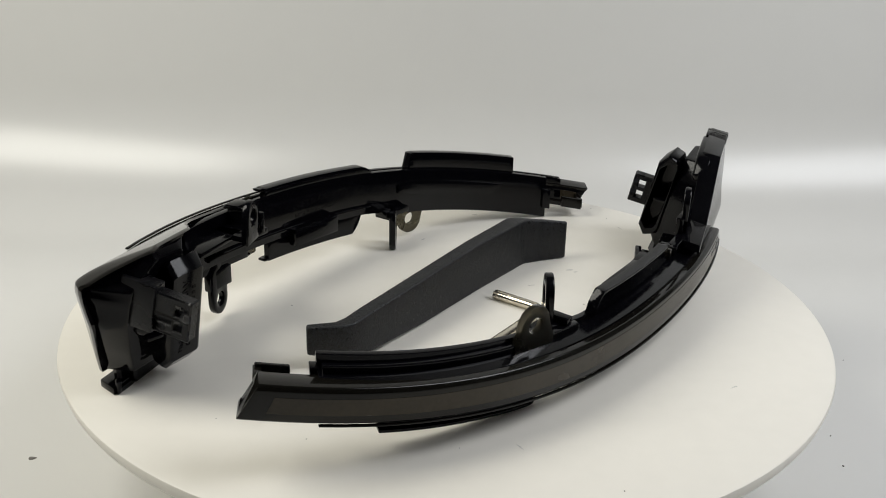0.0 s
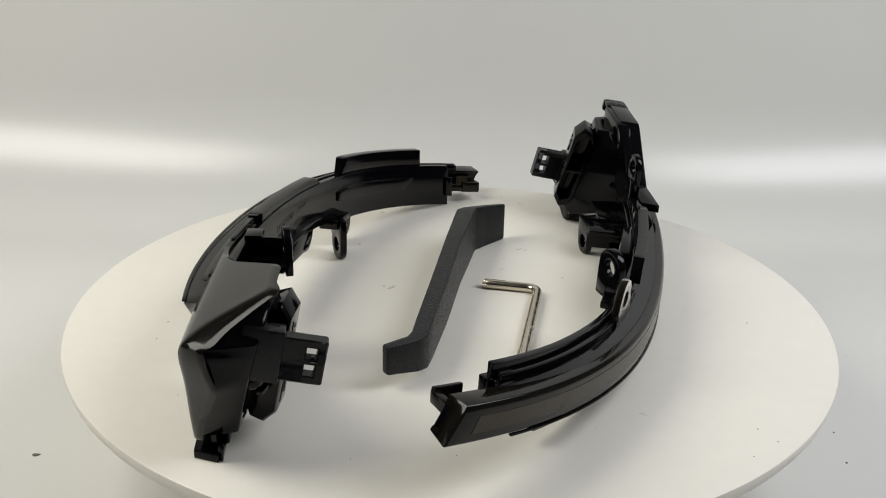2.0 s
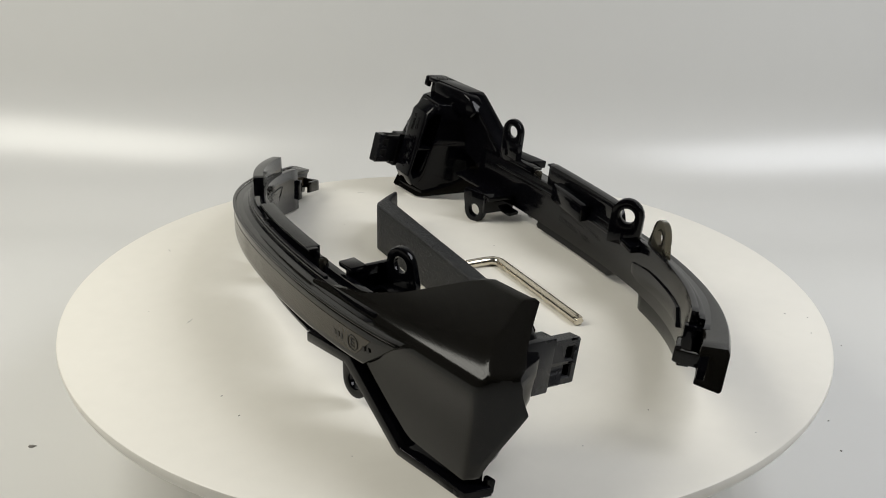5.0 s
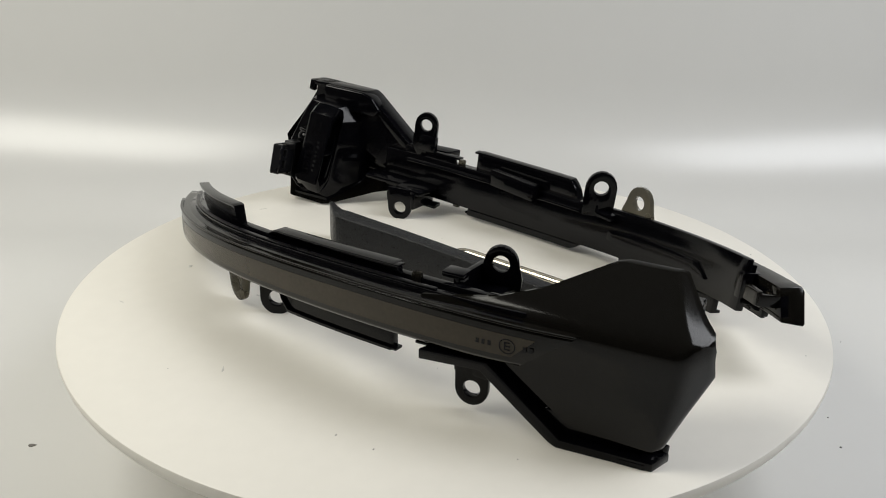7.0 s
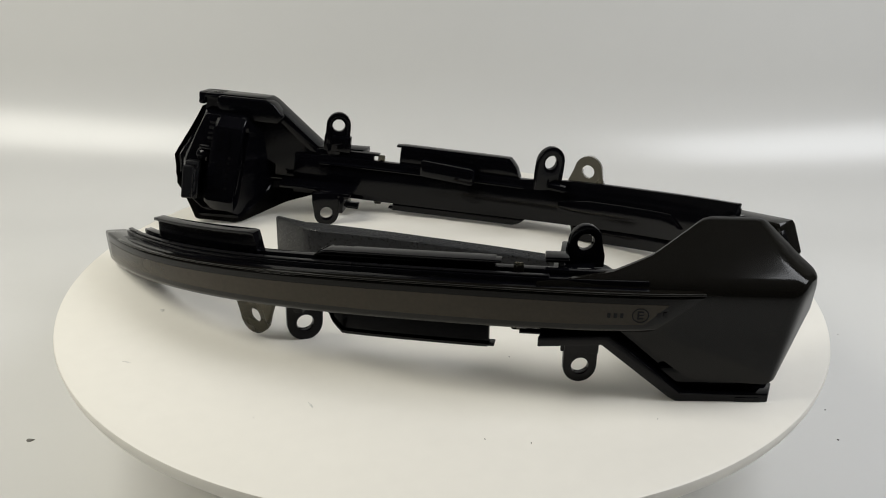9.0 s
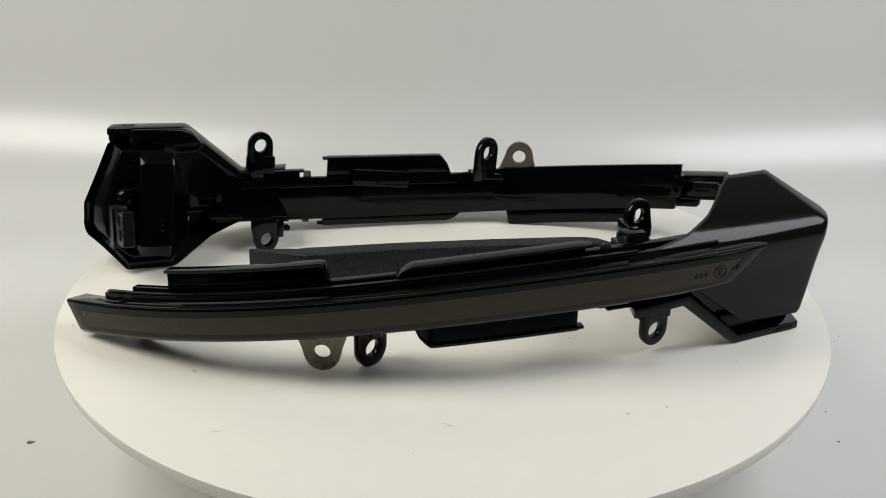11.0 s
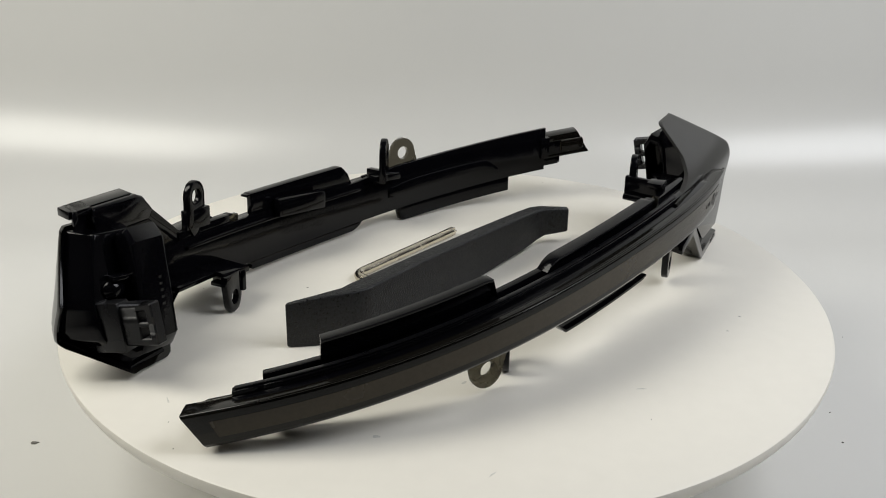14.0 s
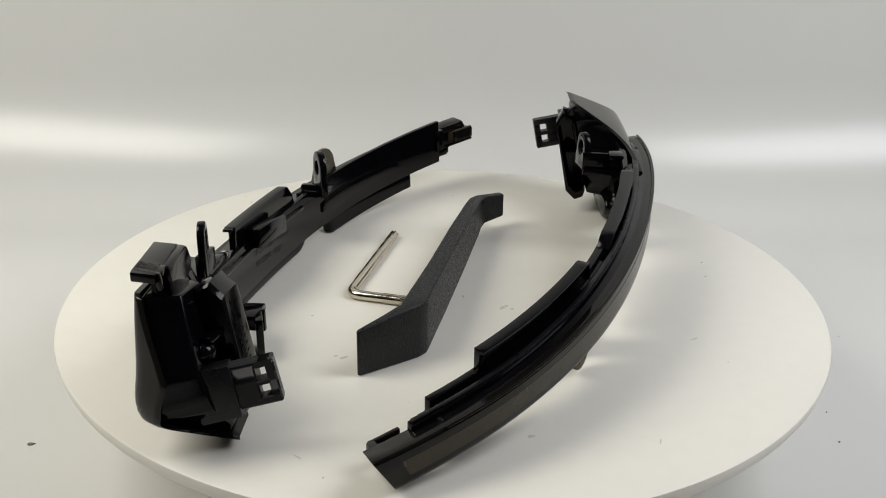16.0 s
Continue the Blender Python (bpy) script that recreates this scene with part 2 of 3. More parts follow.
        me = bpy.data.meshes.new_from_object(tmp.evaluated_get(bpy.context.evaluated_depsgraph_get()))
        bm = bmesh.new()
        bm.from_mesh(me)
        bpy.data.objects.remove(tmp)
        bpy.data.meshes.remove(me)
        return bm

    def wall_letters(self, text, x, z, size, mat):
        """Raised lettering that follows the curved inner wall."""
        bm = self.text_mesh(text, size, 0.08)
        for v in bm.verts:
            u, w, h = v.co
            v.co = on(x + u, 11.4 + h, z + (-w if self.flip else w))
        return self.done("lettering", bm, mat, "small raised moulded lettering", smooth=False)

    def letters(self, text, centre, size, rz, mat, parent=None, turn=0.0, lift=0.12, lean=0.0):
        """Raised lettering on the inner side, reading outwards from the inside."""
        bm = self.text_mesh(text, size, lift)
        if self.flip:
            bmesh.ops.scale(bm, vec=(-1, 1, 1), verts=bm.verts)
            turn += 180
        bmesh.ops.transform(bm, matrix=pose(*centre, 0, 0, rz) @ pose(0, 0, 0, 90 - lean, 0, 0) @ pose(0, 0, 0, 0, 0, turn), verts=bm.verts)
        return self.done("lettering", bm, mat, "small raised moulded lettering", parent, smooth=False)


# outline of the bulb cover in (x, z)
COVER = [(64, 33.2), (64, 34.3), (56, 35.2), (46, 36.9), (37, 40.0), (27.5, 45.6), (25, 46.1), (13, 46.1), (11.4, 45.6), (4.2, 41.5), (-3.2, 37.2), (-4.7, 36.0), (-5.0, 33.5), (-4.3, 25.4), (-1.0, 15.4), (2.0, 6.0), (3.6, 5.4), (21, 6.0), (24, 7), (33, 14.2), (42, 21.4), (46, 23), (46, 33.1)]


def soft(u, w):
    """A smooth ramp: nothing below zero, u above it."""
    return w * math.log1p(math.exp(min(40.0, u / w)))


def cover_y(x, z):
    """Outer face of the bulb cover: a front face, a top facet leaning back and a facet round the end."""
    front = -0.6 + 0.39 * (x + 3) - 0.0006 * (x + 3) ** 2 - 0.0035 * max(0.0, 18 - z) ** 2 + 1.8 * math.exp(-((z - 36) / 9) ** 2)
    top = 2.3 * soft(z - 36.2, 2.0)
    edge = 2.2 - 0.18 * (z - 6) if z < 36 else -3.2 + 1.57 * (z - 36)
    return front - top - 2.9 * soft(edge - x, 0.4)


def shell_face(x, z):
    """The leaning back of the rear shell."""
    return -15.7 + 0.25 * x - 0.28 * (z - 24.5)


def cover_spans(z):
    xs = []
    n = len(COVER)
    for i in range(n):
        (x0, z0), (x1, z1) = COVER[i], COVER[(i + 1) % n]
        if (z0 - z) * (z1 - z) < 0 or z0 == z:
            xs.append(x0 + (x1 - x0) * ((z - z0) / (z1 - z0) if z1 != z0 else 0))
    return min(xs), max(xs)


def build_lamp(where, flip, label):
    L = Lamp(where, flip, label)
    up = 0.0 if flip else 0.8
    # curved smoked lens with its top bead and the brown light guide showing through
    L.sweep("lens", 20.5, 229.6, [(0.0, "t", -0.6), (0.0, "b", 1.2), (0.8, "b", 0), (7.4, "b", 0.6), (7.4, "b", 3), (5.0, "b", 2.5), (5.0, "t", -2), (7.2, "t", -1.8), (7.2, "t", -0.6), (0.6, "t", 0)], LENS, "glossy smoked dark lens strip", slant=-4.8, slant0=13, round_=0.3)
    L.sweep("light_guide", 27, 225, [(-0.1, "t", -2.6), (-0.1, "b", 2.6), (1.0, "b", 2.6), (1.0, "t", -2.6)], GUIDE, "brown translucent light guide strip", round_=0.0, slant=-4.0, slant0=11)
    L.sweep("bead", 21, 214, [(-0.35, "t", 0.0), (-0.35, "t", 0.55), (0.7, "t", 0.55), (0.7, "t", 0.0)], GLOSS, "thin polished bead", round_=0.25)
    # channel-shaped body
    def low(x):
        return -2.2 - 1.9 * min(1.0, max(0.0, (x - 126) / 22)) - 0.9 * max(0.0, (x - 150) / 60)

    L.sweep("body", 34, 213, [(2.0, "t", -0.3), (5.0, "t", -0.1), (5.0, "t", 1.6), (7.2, "t", 1.7), (7.2, "t", 0.2), (9.0, "t", 0.2), (9.0, "t", 2.4), (11.4, "t", 2.4), (11.4, "b", low), (9.4, "b", low), (9.4, "b", -0.6), (3, "b", -0.4), (3, "b", 0.6), (10.2, "b", 0.8), (10.2, "t", -1.4), (2.0, "t", -1.2)], BLACK, "black channel-shaped plastic body", round_=0.25)
    L.sweep("channel_end", 212.6, 219.5, [(2.0, "t", -0.3), (5.0, "t", -0.15), (5.0, "t", 1.55), (7.1, "t", 1.65), (7.1, "t", -1.2), (2.0, "t", -1.2)], BLACK, "short open end of the channel", round_=0.2)
    L.sweep("rib", 60, 219, [(5.5, "t", 1.75), (5.5, "t", 2.2), (6.8, "t", 2.2), (6.8, "t", 1.75)], SATIN, "narrow textured rib", round_=0.15)
    L.sweep("lower_rail", 132, 212, [(7.2, "b", 0.2), (7.2, "b", -2.9), (9.0, "b", -3.0), (9.0, "b", 0.2)], BLACK, "low rail along the lower edge", round_=0.3)
    L.sweep("inner_ledge", 44, 128, [(11.2, "b", 1.6), (12.5, "b", 1.2), (12.5, "b", 0.2), (11.2, "b", -0.2)], BLACK, "thin ledge along the inner wall", round_=0.25)
    bm = bmesh.new()
    rings = []
    for x in np.linspace(143, 194.5, 20):
        hi = np.interp(x, (143, 150, 191, 194.5), (24.0, 24.8, 17.2, 16.6))
        lo = np.interp(x, (143, 155, 189.5, 194.5), (20.2, 17.3, 12.4, 16.2))
        rings.append([on(x, n, z) for n, z in ((11.0, lo), (11.0, hi), (12.1, hi - 0.3 * min(1, hi - lo)), (12.1, lo + 0.3 * min(1, hi - lo)))])
    hull_solid(bm, rings)
    bevel(bm, 0.25, 2, 35)
    L.done("inner_panel", bm, BLACK, "long raised panel with tapered ends")
    # flaps along the top and the bottom edge
    def ends(full, x0, x1, low_, a=0.0, b=0.0):
        """Height of a flange whose ends slope down over a and b mm."""
        def h(x):
            f = min(1.0, (x - x0) / a if a else 1.0, (x1 - x) / b if b else 1.0)
            return low_ + (full - low_) * max(0.0, f) ** 0.6
        return h

    def flap(name, x0, x1, ref, low_, full, n0, n1, a, b):
        top = [ends(full + (d if full > 0 else -d), x0, x1, low_, a, b) for d in (-1.1, -0.9, 0.0)]
        L.sweep(name, x0, x1, [(n0, ref, low_ - 0.1 * (1 if full > 0 else -1)), (n0, ref, top[0]), (n0 - 1.4, ref, top[1]), (n0 - 1.4, ref, top[2]), (n1, ref, top[2]), (n1, ref, low_ - 0.1 * (1 if full > 0 else -1))], BLACK, "upright flange with a lipped edge and sloping ends", round_=0.25, steps=int((x1 - x0) / 1.6))

    flap("upper_flap", 149.0, 199.5, "t", 2.4, 8.1 + up, 8.4, 10.4, 1.8, 0.0)
    flap("upper_flap", 75.0, 130.0, "t", 2.4, 5.2, 8.4, 11.0, 0.0, 4.5)
    flap("lower_flap", 76, 125, "b", -2.1, -9.4, 8.2, 10.2, 0.0, 5.0)
    for x0, x1, ref, dz in ((73.2, 75.4, "t", 4.3), (74.2, 76.2, "b", -9.3), (65.3, 67.4, "b", -4.7)):
        L.sweep("lip_hook", x0, x1, [(7.0, ref, dz), (7.0, ref, dz + 0.85), (10.0, ref, dz + 0.85), (10.0, ref, dz)], BLACK, "short hooked lip end", round_=0.2, steps=3)
    # ears with screw holes
    L.tab("ear", (52.9, 14.4, 7.4), -1, BLACK, "pierced black mounting ear", reach=13.5, rz=27)
    L.tab("ear", (57.1, 0.4, 38.5), 1, BLACK, "pierced black mounting ear", reach=8.0, rz=32, flare=0.4)
    L.tab("ear", (137.2, 19.3, 5.5), -1, BLACK, "pierced black mounting ear", reach=10.5, width=11.0, r=2.6, thick=2.4, rz=42)
    L.tab("ear", (150.8, 24.6, 7.4), -1, AMBER, "pierced translucent brown mounting ear", reach=9.0, width=10.8, r=2.4, rz=-8, flare=0.6)
    L.block("ear_shelf", (58, 8.0, 31.2), (11.5, 14, 2.0), BLACK, "flat bracket under the ear", rz=12)
    L.block("neck_plate", (45.5, 7.2, 31.4), (22, 11, 1.6), BLACK, "flat plate between housing and ear", rz=20)
    L.block("ear_wall", (61.0, 8.2, 34.6), (1.8, 14.0, 6.8), BLACK, "upright bracket wall", rz=12)
    L.block("clip_block", (61.4, 13.0, 37.9), (6.5, 5.0, 1.6), BLACK, "small black clip block", rz=18)
    L.sweep("root_flange", 42, 65.5, [(8.2, "b", 0.2), (8.2, "b", -3.6), (7.2, "b", -4.0), (7.2, "b", -4.8), (10.6, "b", -4.8), (10.6, "b", 0.2)], BLACK, "flange at the root of the ear", round_=0.3)
    L.block("ear_root", (53.2, 14.2, 14.6), (10.5, 2.6, 6.5), BLACK, "black root plate of the ear", rz=14)
    L.block("ear_gusset", (136.0, 21.9, 13.8), (3.0, 8.4, 4.4), BLACK, "black gusset between ear and body", rz=8)
    L.block("ear_foot", (138.5, 21.0, 14.6), (12, 6.0, 2.4), BLACK, "flat black root of the ear", rz=0)
    for z, r in ((zt(70) + 2.2, 1), (zb(71) - 2.6, -1)):
        L.block("snap_pin", (70.3, 19.0, z), (2.8, 2.2, 3.4), AMBER, "small translucent snap pin", rz=16, round_=0.6)
    # raised box and lettering on the inner wall
    x, y, z = on(96.5, 13.2, 18.0)
    L.block("raised_box", (x, y, z), (21.5, 4.4, 6.8), BLACK, "raised rectangular box", rz=4, round_=1.2)
    L.wall_letters("LIGHT GUIDE >PMMA<", 103, 28.0 if not flip else 24.2, 2.9, MARK)
    L.wall_letters("HOUSING >ABS<", 100, 24.2 if not flip else 28.0, 2.9, MARK)
    # hollow lens end filled by a block, black for the shade inside; inner window and clip
    L.sweep("end_shade_block", 214, 229.5, [(0.3, "t", -0.8), (0.3, "b", 0.4), (7.2, "b", 0.7), (7.0, "t", -0.8)], BLACK, "black block standing in for the shaded hollow end of the lens strip", round_=0.4, slant=-4.8)
    L.sweep("end_window", 219.5, 226.0, [(6.9, "t", -3.0), (6.9, "b", 2.8), (7.4, "b", 2.8), (7.4, "t", -3.0)], GUIDE, "brown inner window of the light guide", round_=0.0, slant=-2.0)
    L.sweep("tip_clip", 224.4, 226.2, [(7.0, "b", 1.8), (7.0, "b", 5.8), (13.4, "b", 5.6), (13.4, "b", 1.8)], LENS, "smoked dark arm of the end clip", round_=0.3, steps=2)
    leg = L.sweep("clip_leg", 218.5, 225.8, [(12.4, "b", 0.8), (12.4, "b", 5.6), (13.8, "b", 5.6), (13.8, "b", 1.2)], LENS, "bent leg of the end clip", round_=0.3, steps=4)
    for k in range(9):
        L.sweep("serration", 218.8 + 0.7 * k, 219.1 + 0.7 * k, [(12.45, "b", 1.0), (12.45, "b", 5.0), (12.25, "b", 5.0), (12.25, "b", 1.0)], LENS, "fine smoked ridge", round_=0.0, steps=1, parent=leg)
    L.sweep("end_stop", 211.5, 214.5, [(9.0, "t", -2.4), (9.0, "b", -1.0), (12.4, "b", -1.0), (12.4, "t", -2.4)], BLACK, "squared black end of the body wall", round_=0.3, steps=2)
    # bulb cover
    bm = bmesh.new()
    rows, cols, grid, under = 52, 36, [], []
    for j in range(rows + 1):
        z = 5.45 + (46.05 - 5.45) * (1 - (1 - j / rows) ** 1.15)
        a, b = cover_spans(z)
        grid.append([bm.verts.new((a + (b - a) * (i / cols) ** 1.5, cover_y(a + (b - a) * (i / cols) ** 1.5, z), z)) for i in range(cols + 1)])
        under.append([bm.verts.new((a + (b - a) * (i / cols) ** 1.5, cover_y(a + (b - a) * (i / cols) ** 1.5, z) - 1.6, z)) for i in range(cols + 1)])
    for s in (grid, under):
        for p, q in zip(s, s[1:]):
            for i in range(cols):
                bm.faces.new((p[i], p[i + 1], q[i + 1], q[i]))
    for k in (0, cols):
        for j in range(rows):
            bm.faces.new((grid[j][k], under[j][k], under[j + 1][k], grid[j + 1][k]))
    for k in (0, rows):
        for i in range(cols):
            bm.faces.new((grid[k][i], under[k][i], under[k][i + 1], grid[k][i + 1]))
    L.done("bulb_cover", bm, GLOSS, "wide glossy smoked black bulb cover")
    # rear housing: a deep shell behind the cover's seam, the bulb holder hood on it and the connector
    seam = [(3.0, 6.4), (-0.2, 15.6), (-3.5, 25.4), (-4.2, 33.2), (-3.8, 35.6), (4.4, 40.9), (11.8, 45.0), (25.6, 44.7), (28, 40), (28.3, 32), (28.3, 22.5), (26.0, 13), (21, 7.0)]
    back = [(8.0, 6.6), (5.6, 15), (3.7, 24.5), (4.0, 31.0), (4.9, 34.8), (8.0, 38.6), (13, 41.8), (22.5, 41.6), (24, 37), (24.3, 31), (24.3, 22), (23, 14), (20, 7.4)]
    def finer(ring, n=5):
        return [tuple(a + (b - a) * i / n for a, b in zip(p, q)) for p, q in zip(ring, ring[1:] + ring[:1]) for i in range(n)]
    seam, back = finer(seam), finer(back)
    rings = [[(x, cover_y(x, z) - 0.9, z) for x, z in seam]]
    for f in (0.12, 0.5, 0.86, 1.0):
        rings.append([(p[0] + (x - p[0]) * f ** 1.25, p[1] - 0.4 + (shell_face(x, z) - p[1] + 0.4) * f, p[2] + (z - p[2]) * f ** 1.25) for p, (x, z) in zip(rings[0], back)])
    bm = bmesh.new()
    hull_solid(bm, rings)
    bevel(bm, 1.1, 3, 38)
    shell = L.done("rear_shell", bm, BLACK, "deep glossy black rear shell")
    # lip along the seam and the parting line across the end of the shell
    bm = bmesh.new()
    lip = []
    for x, z in seam:
        y = cover_y(x, z)
        cx, cz = x - 17, z - 25
        k = math.hypot(cx, cz)
        u, w = cx / k, cz / k
        lip.append([(x + u * a, y - b, z + w * a) for a, b in ((-0.8, 1.7), (0.3, 1.7), (0.3, 2.6), (-0.8, 2.6))])
    hull_solid(bm, lip + [lip[0]], close=False)
    L.done("seam_lip", bm, BLACK, "thin black lip along the seam", shell)
    p, q = Vector((-3.25, cover_y(-3.0, 25.0) - 2.9, 25.1)), Vector((3.5, shell_face(3.7, 24.5) + 0.7, 24.6))
    bm = bmesh.new()
    hull_solid(bm, [[v + Vector((-0.1, -0.07, dz)) for dz in (-0.14, 0.14)] + [v + Vector((0.8, 0.55, dz)) for dz in (0.14, -0.14)] for v in (p, p.lerp(q, 0.5) + Vector((-0.25, 0, 0)), q)])
    L.done("parting_line", bm, MARK, "fine raised parting line", shell)
    oct_ = [(-9.4, 9.6), (-10.6, 7.0), (-14.0, 5.6), (-17, 9.0), (-17, 36.8), (-14, 41.0), (-10.6, 39.8), (-9.4, 37.0)]

    def ring_at(s_, x):
        return [(x - 0.18 * (y + 12), (-12 + (y + 12) * s_) + 0.22 * (x - 21) - 0.2 * (z - 24), 24 + (z - 24) * s_) for y, z in oct_]
    bm = bmesh.new()
    hull_solid(bm, [ring_at(0.94, 14.6), ring_at(1.0, 16.0), ring_at(1.0, 24.8), ring_at(0.97, 25.7), ring_at(0.82, 25.7), ring_at(0.76, 17.4)])
    bevel(bm, 0.6, 2, 40)
    holder = L.done("bulb_holder", bm, BLACK, "long octagonal bulb holder hood, open on one side")
    L.block("holder_rib", (21.5, -12.5, 25), (7, 8, 1.3), BLACK, "thin rib across the hood", round_=0.3, parent=holder)
    L.block("holder_rib", (12.6, -13.6, 18.4), (6.5, 3.4, 1.3), BLACK, "thin rib beside the hood", round_=0.3, parent=holder)
    bm = bmesh.new()
    bmesh.ops.create_uvsphere(bm, u_segments=18, v_segments=10, radius=2.8, matrix=pose(10.3, -12.6, 22.0) @ Matrix.Diagonal((1.3, 1, 1.1, 1)))
    L.done("bulb_dome", bm, BLACK, "small rounded dome", shell)
    for text, x, z, size in (("12V 1.8W", 19.2, 27.5, 3.4), ("Made in", 18.4, 14.6, 2.3), ("China", 21.4, 14.6, 2.3)):
        L.letters(text, (x + 0.9, -17.0 + 0.22 * (x - 21) - 0.2 * (z - 24) - 0.1, z), size, 12, MARK, holder, turn=-90 if flip else 90, lean=-11.3)
    for k in range(7):
        z = 31.5 - 1.9 * k
        L.block("mark_bar", (23.2, -17.05 + 0.22 * 1.6 - 0.2 * (z - 24), z), (1.1, 0.3, 0.8), MARK, "raised bar of moulded writing", holder, rz=12, round_=0)
    for k in range(6):
        z = 19.6 - 1.9 * k
        L.block("mark_bar", (11.4, shell_face(11.4, z) - 0.05, z), (2.6, 0.4, 0.7 if k % 2 else 1.1), MARK, "raised bar of moulded writing", shell, rz=14, round_=0)
    conn = L.block("connector", (9.9, -20.0, 29.9), (23, 4.0, 12), SATIN, "black two-pin connector shell", rz=-65.8, ry=11, round_=0.4, holes=((7.8, 2.3, 2.6, 3.1), (7.8, -2.3, 2.6, 3.1)))
    L.block("connector_collar", (7.9, -16.2, 31.2), (10.5, 5.2, 14.2), SATIN, "thicker root of the connector", rz=-65.8, ry=11, round_=0.5, parent=conn)
    # foot flange and hook
    bm = bmesh.new()
    foot = [(62, 16.6), (46, 17.2), (28, 1.2), (26, 0.0), (2.6, 0.0), (2.6, 2.4), (25, 2.6), (44, 20.3), (62, 19.6)]
    rings = [[(x, -2.3 + 0.415 * x - k, z) for x, z in foot] for k in (-2.6, 4.6)]
    hull_solid(bm, rings)
    bevel(bm, 0.3, 2)
    L.done("foot_flange", bm, BLACK, "thin black foot flange")
    bm = bmesh.new()
    box = [(29, 1.6), (26, 0.4), (9.5, 0.4), (9.0, 3.0), (10.5, 9.5), (31, 9.5), (33, 6.5)]
    hull_solid(bm, [[(x + 0.12 * k, -2.3 + 0.415 * x - k + 0.06 * k * k / 9, z) for x, z in box] for k in (1.0, 4.0, 6.6)])
    bevel(bm, 0.9, 3, 40)
    L.done("foot_block", bm, BLACK, "solid rounded block behind the foot flange")
    bm = bmesh.new()
    web = [(60, 19), (46, 19), (27.5, 1.4), (5.2, 0.6), (4.4, 12), (40, 31), (60, 31)]
    hull_solid(bm, [[(x, 0.2 + 0.405 * x - k, z) for x, z in web] for k in (4.8, 6.3)])
    L.done("foot_web", bm, BLACK, "flat black web behind the flange")
    c_ = [(0.6, 0.0), (-8.2, 0.0), (-8.7, 3.9), (-7.6, 4.6), (-6.8, 4.2), (-6.6, 1.7), (0.6, 1.7)]
    bm = bmesh.new()
    hull_solid(bm, [[(x + 0.1 * y, y + 0.4 * x, z) for y, z in c_] for x in (4.2, 6.0)])
    hull_solid(bm, [[(x + 0.1 * y, y + 0.4 * x, z) for y, z in ((0.6, 0.0), (-8.2, 0.0), (-8.2, 1.7), (0.6, 1.7))] for x in (5.9, 11)])
    bevel(bm, 0.3, 2)
    L.done("hook", bm, BLACK, "small hooked latch, open on one side")
    # approval mark on the lens: a ring with one letter, and bars for the number
    bm = bmesh.new()
    ring = []
    for i in range(24):
        a_ = 2 * math.pi * i / 24
        ring.append([on(36.4 + r_ * math.cos(a_), n_, (zt(38) + zb(38)) / 2 + r_ * math.sin(a_)) for r_, n_ in ((2.1, -0.12), (2.1, -0.2), (1.85, -0.2), (1.85, -0.12))])
    hull_solid(bm, ring + [ring[0]], close=False)
    L.done("approval_ring", bm, MARK, "small raised approval ring")
    for dx, w_, h_ in ((-0.6, 0.35, 2.2), (0.15, 1.2, 0.32), (6.0, 0.9, 1.3), (4.4, 0.9, 1.3), (-4.6, 0.8, 1.3), (-6.2, 0.8, 1.3), (-7.8, 0.8, 1.3)):
        zm = (zt(38) + zb(38)) / 2 + 0.012 * dx
        for dz in ((0,) if dx != 0.15 else (-0.95, 0, 0.95)):
            L.sweep("mark_bar", 36.4 - dx - w_ / 2, 36.4 - dx + w_ / 2, [(-0.12, "b", zm + dz - h_ / 2 - zb(38)), (-0.12, "b", zm + dz + h_ / 2 - zb(38)), (-0.2, "b", zm + dz + h_ / 2 - zb(38)), (-0.2, "b", zm + dz - h_ / 2 - zb(38))], MARK, "raised bar of the approval number", round_=0, steps=1)
    return L


def placed(rot, at):
    m = Matrix([(*r, a * 0.001) for r, a in zip(rot, at)] + [(0, 0, 0, 1)])
    return m


A_POSE = placed(((0.67314, -0.73951, 0.00000), (0.73951, 0.67314, 0.00000), (0.00000, 0.00000, 1.00000)), (-99.49, -61.94, 0.00))
B_POSE = placed(((-0.66169, 0.74978, -0.00388), (-0.74551, -0.65845, -0.10326), (-0.07997, -0.06543, 0.99465)), (104.64, 62.30, 47.47))
LAMP_A = build_lamp(A_POSE, False, "black mirror indicator lamp with smoked lens, standing upright on the platter").ob
LAMP_B = build_lamp(B_POSE, True, "black mirror indicator lamp with smoked lens, tilted on the platter").ob

# ---------------------------------------------------------------- pry tool and star key


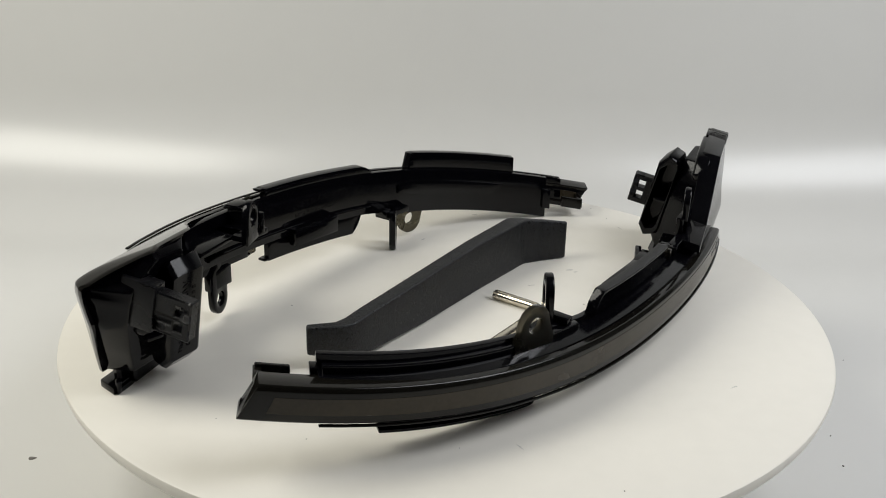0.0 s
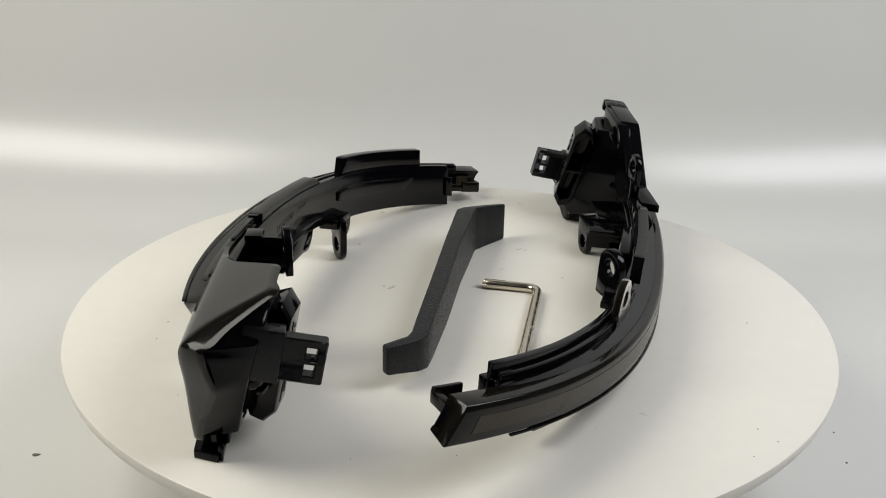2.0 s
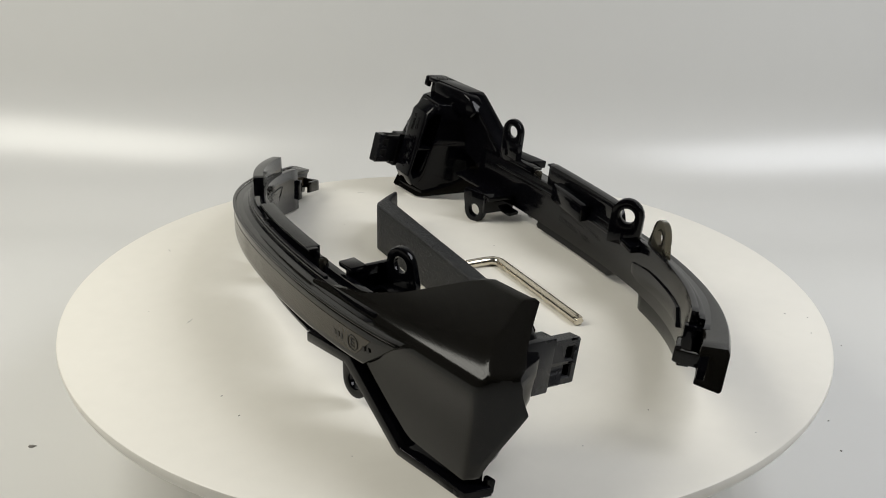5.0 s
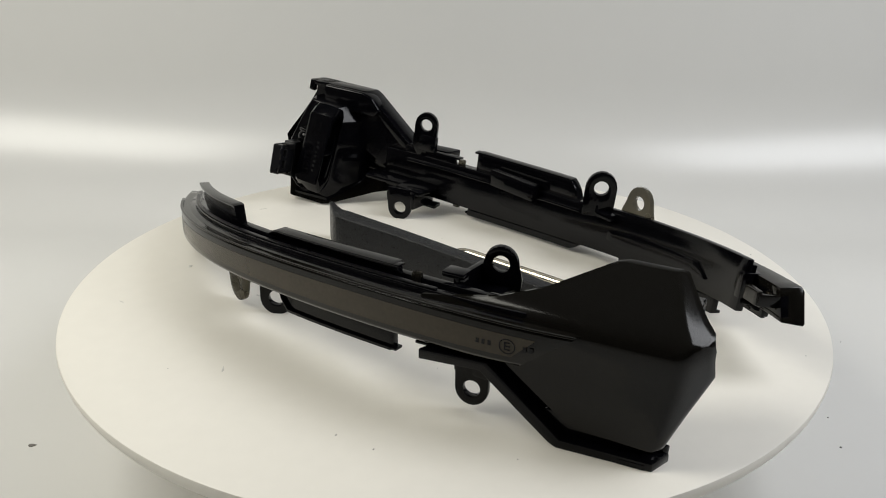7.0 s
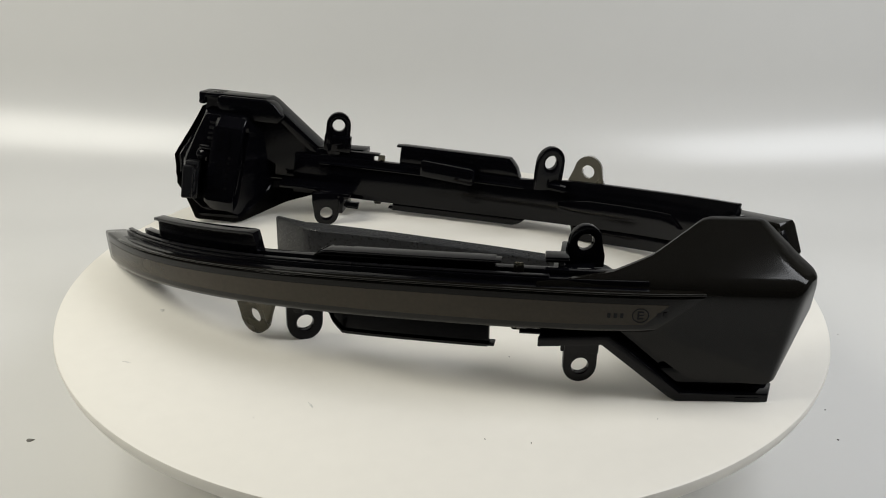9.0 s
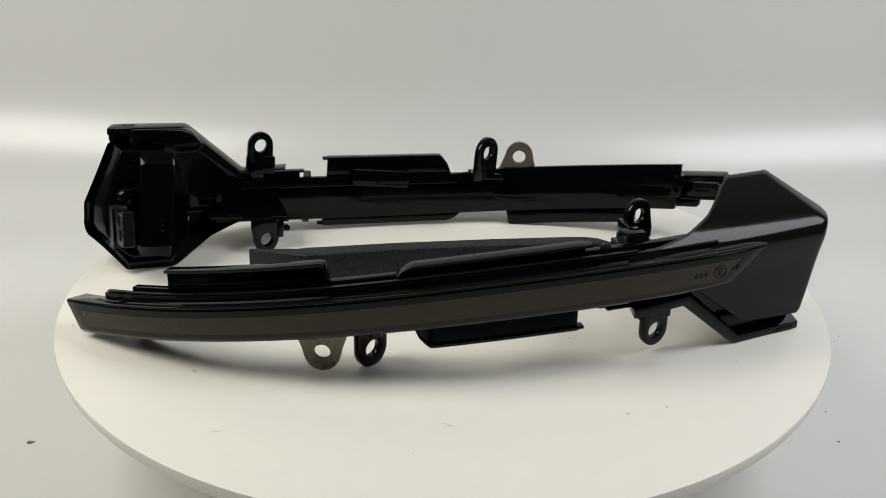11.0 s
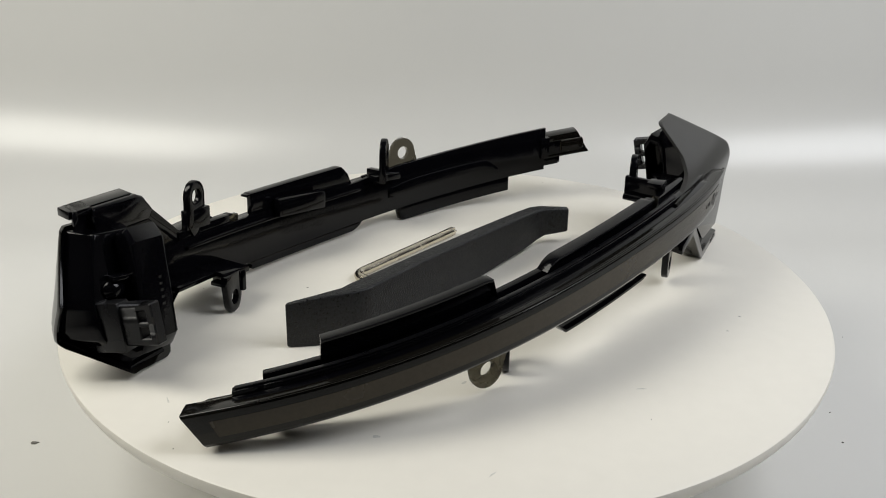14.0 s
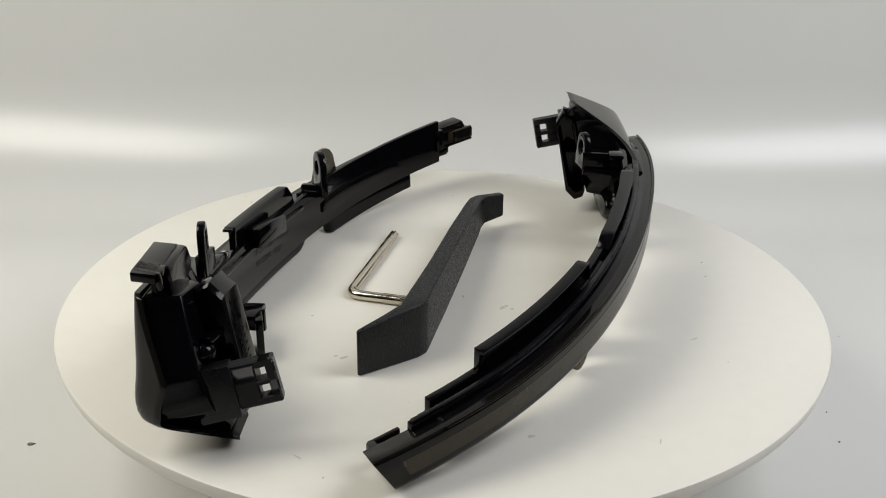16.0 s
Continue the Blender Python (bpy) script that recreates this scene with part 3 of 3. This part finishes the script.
def build_tool():
    t = thing("pry_tool", pose(-0.0003, -0.0005, 0), "black textured nylon pry tool lying on its edge", "pry tool")
    # left x, y; right x, y; bottom; top (mm)
    st = [(44.6, 48.0, 44.6, 46.4, 0.2, 14.6), (34, 45.3, 35.5, 43.0, 0, 16.3), (24.5, 43.0, 29.0, 40.0, 0, 17.4), (21.3, 41.2, 26.6, 36.8, 0, 17.7), (19.4, 38.4, 24.0, 33.0, 0, 17.6),
          (6, 17.6, 10.6, 14.0, 0, 17.5), (-12, -10.6, -7.4, -14.0, 0.5, 16.2), (-27, -33.8, -22.6, -36.8, 2.0, 15.0), (-30.5, -39.3, -26.6, -42.6, 2.8, 14.5), (-33, -41.6, -30.3, -45.0, 3.6, 14.3), (-41.4, -43.2, -40.8, -46.2, 5.0, 14.0)]
    bm = bmesh.new()
    hull_solid(bm, [[(a, b, lo), (a, b, hi), (c, d, hi), (c, d, lo)] for a, b, c, d, lo, hi in st])
    bevel(bm, 0.7, 3, 40)
    for v in bm.verts:
        v.co *= 0.001
    part("blade", bm, NYLON, t)
    for x, y, z in ((15.2, 31.6, 9.5), (-22.6, -27.2, 9.5)):
        bm = bmesh.new()
        d, nrm = Vector((0.543, 0.84, 0)), Vector((-0.84, 0.543, 0))
        rings = []
        for i in range(9):
            a = radians(-60 + 15 * i)
            rings.append([(Vector((x, y, z)) + d * (r_ * math.cos(a)) + Vector((0, 0, r_ * math.sin(a) * 1.3)) + nrm * o_) * 0.001 for r_, o_ in ((1.75, -0.3), (1.75, 0.16), (1.5, 0.16), (1.5, -0.3))])
        hull_solid(bm, rings)
        part("mould_mark", bm, NYLON, t, "raised crescent moulding mark")
    return t


def build_key():
    t = thing("star_key", pose(-0.0004, -0.0006, 0), "small L-shaped nickel star key lying flat", "hex key")
    r = 1.65
    bend, short, long_ = Vector((32.6, -2.8, r)), Vector((18.0, 7.8, r)), Vector((2.6, -46.2, r))
    d1, d2 = (short - bend).normalized(), (long_ - bend).normalized()
    path = [short + d1 * 0, short + (bend - short) * 0.5]
    for k in range(9):
        f = k / 8
        p, q = bend + d1 * 4.5, bend + d2 * 4.5
        path.append((1 - f) ** 2 * p + 2 * f * (1 - f) * bend + f * f * q)
    path += [bend + d2 * 12, bend + d2 * 24, bend + d2 * 40, long_]
    bm = bmesh.new()
    rings = []
    n = 18
    for i, p in enumerate(path):
        a, b = path[max(0, i - 1)], path[min(len(path) - 1, i + 1)]
        tan = (b - a).normalized()
        side = tan.cross(Vector((0, 0, 1))).normalized()
        rings.append([p + (side * math.cos(2 * math.pi * j / n) + Vector((0, 0, 1)) * math.sin(2 * math.pi * j / n)) * r for j in range(n)])
    hull_solid(bm, rings)
    for v in bm.verts:
        v.co *= 0.001
    part("shank", bm, STEEL, t)
    for end, d in ((short, d1), (long_, d2)):
        bm = bmesh.new()
        side = d.cross(Vector((0, 0, 1))).normalized()
        rings = []
        for k, s in ((-6, 1.0), (-5, 1.0), (1.0, 1.0), (1.6, 0.86)):
            rings.append([end + d * k + (side * math.cos(math.pi * j / 12) + Vector((0, 0, 1)) * math.sin(math.pi * j / 12)) * (1.72 * s if j % 4 in (0, 1) else 1.3 * s) for j in range(24)])
        hull_solid(bm, rings)
        for v in bm.verts:
            v.co *= 0.001
        part("star_tip", bm, STEEL, t, "six-lobed star tip")
    return t


TOOL, KEY = build_tool(), build_key()

# ---------------------------------------------------------------- motion
TURN = [(0, 0.00), (0.5, 6.30), (1, 12.59), (1.5, 18.89), (2, 25.10), (2.5, 31.02), (3, 36.97), (3.5, 43.19), (4, 49.45),
        (4.5, 55.59), (5, 61.66), (5.5, 67.67), (6, 73.69), (6.5, 79.74), (7, 85.84), (7.5, 91.87), (8, 97.95), (8.5, 104.12),
        (9, 110.36), (9.5, 116.70), (10, 123.12), (10.5, 129.61), (11, 136.14), (11.5, 142.69), (12, 149.24), (12.5, 155.80),
        (13, 162.44), (13.5, 169.10), (14, 175.55), (14.5, 181.86), (15, 188.22), (15.5, 194.73), (16, 201.27)]


def motions():
    walk(PLATTER_PART, [(t, pose(0, 0, -FLOOR, 0, 0, a)) for t, a in TURN])
    for ob in (LAMP_A, LAMP_B, TOOL, KEY):
        home = ob.matrix_world.copy()
        walk(ob, [(t, pose(0, 0, 0, 0, 0, a) @ home) for t, a in TURN])


bpy.context.view_layer.update()
motions()
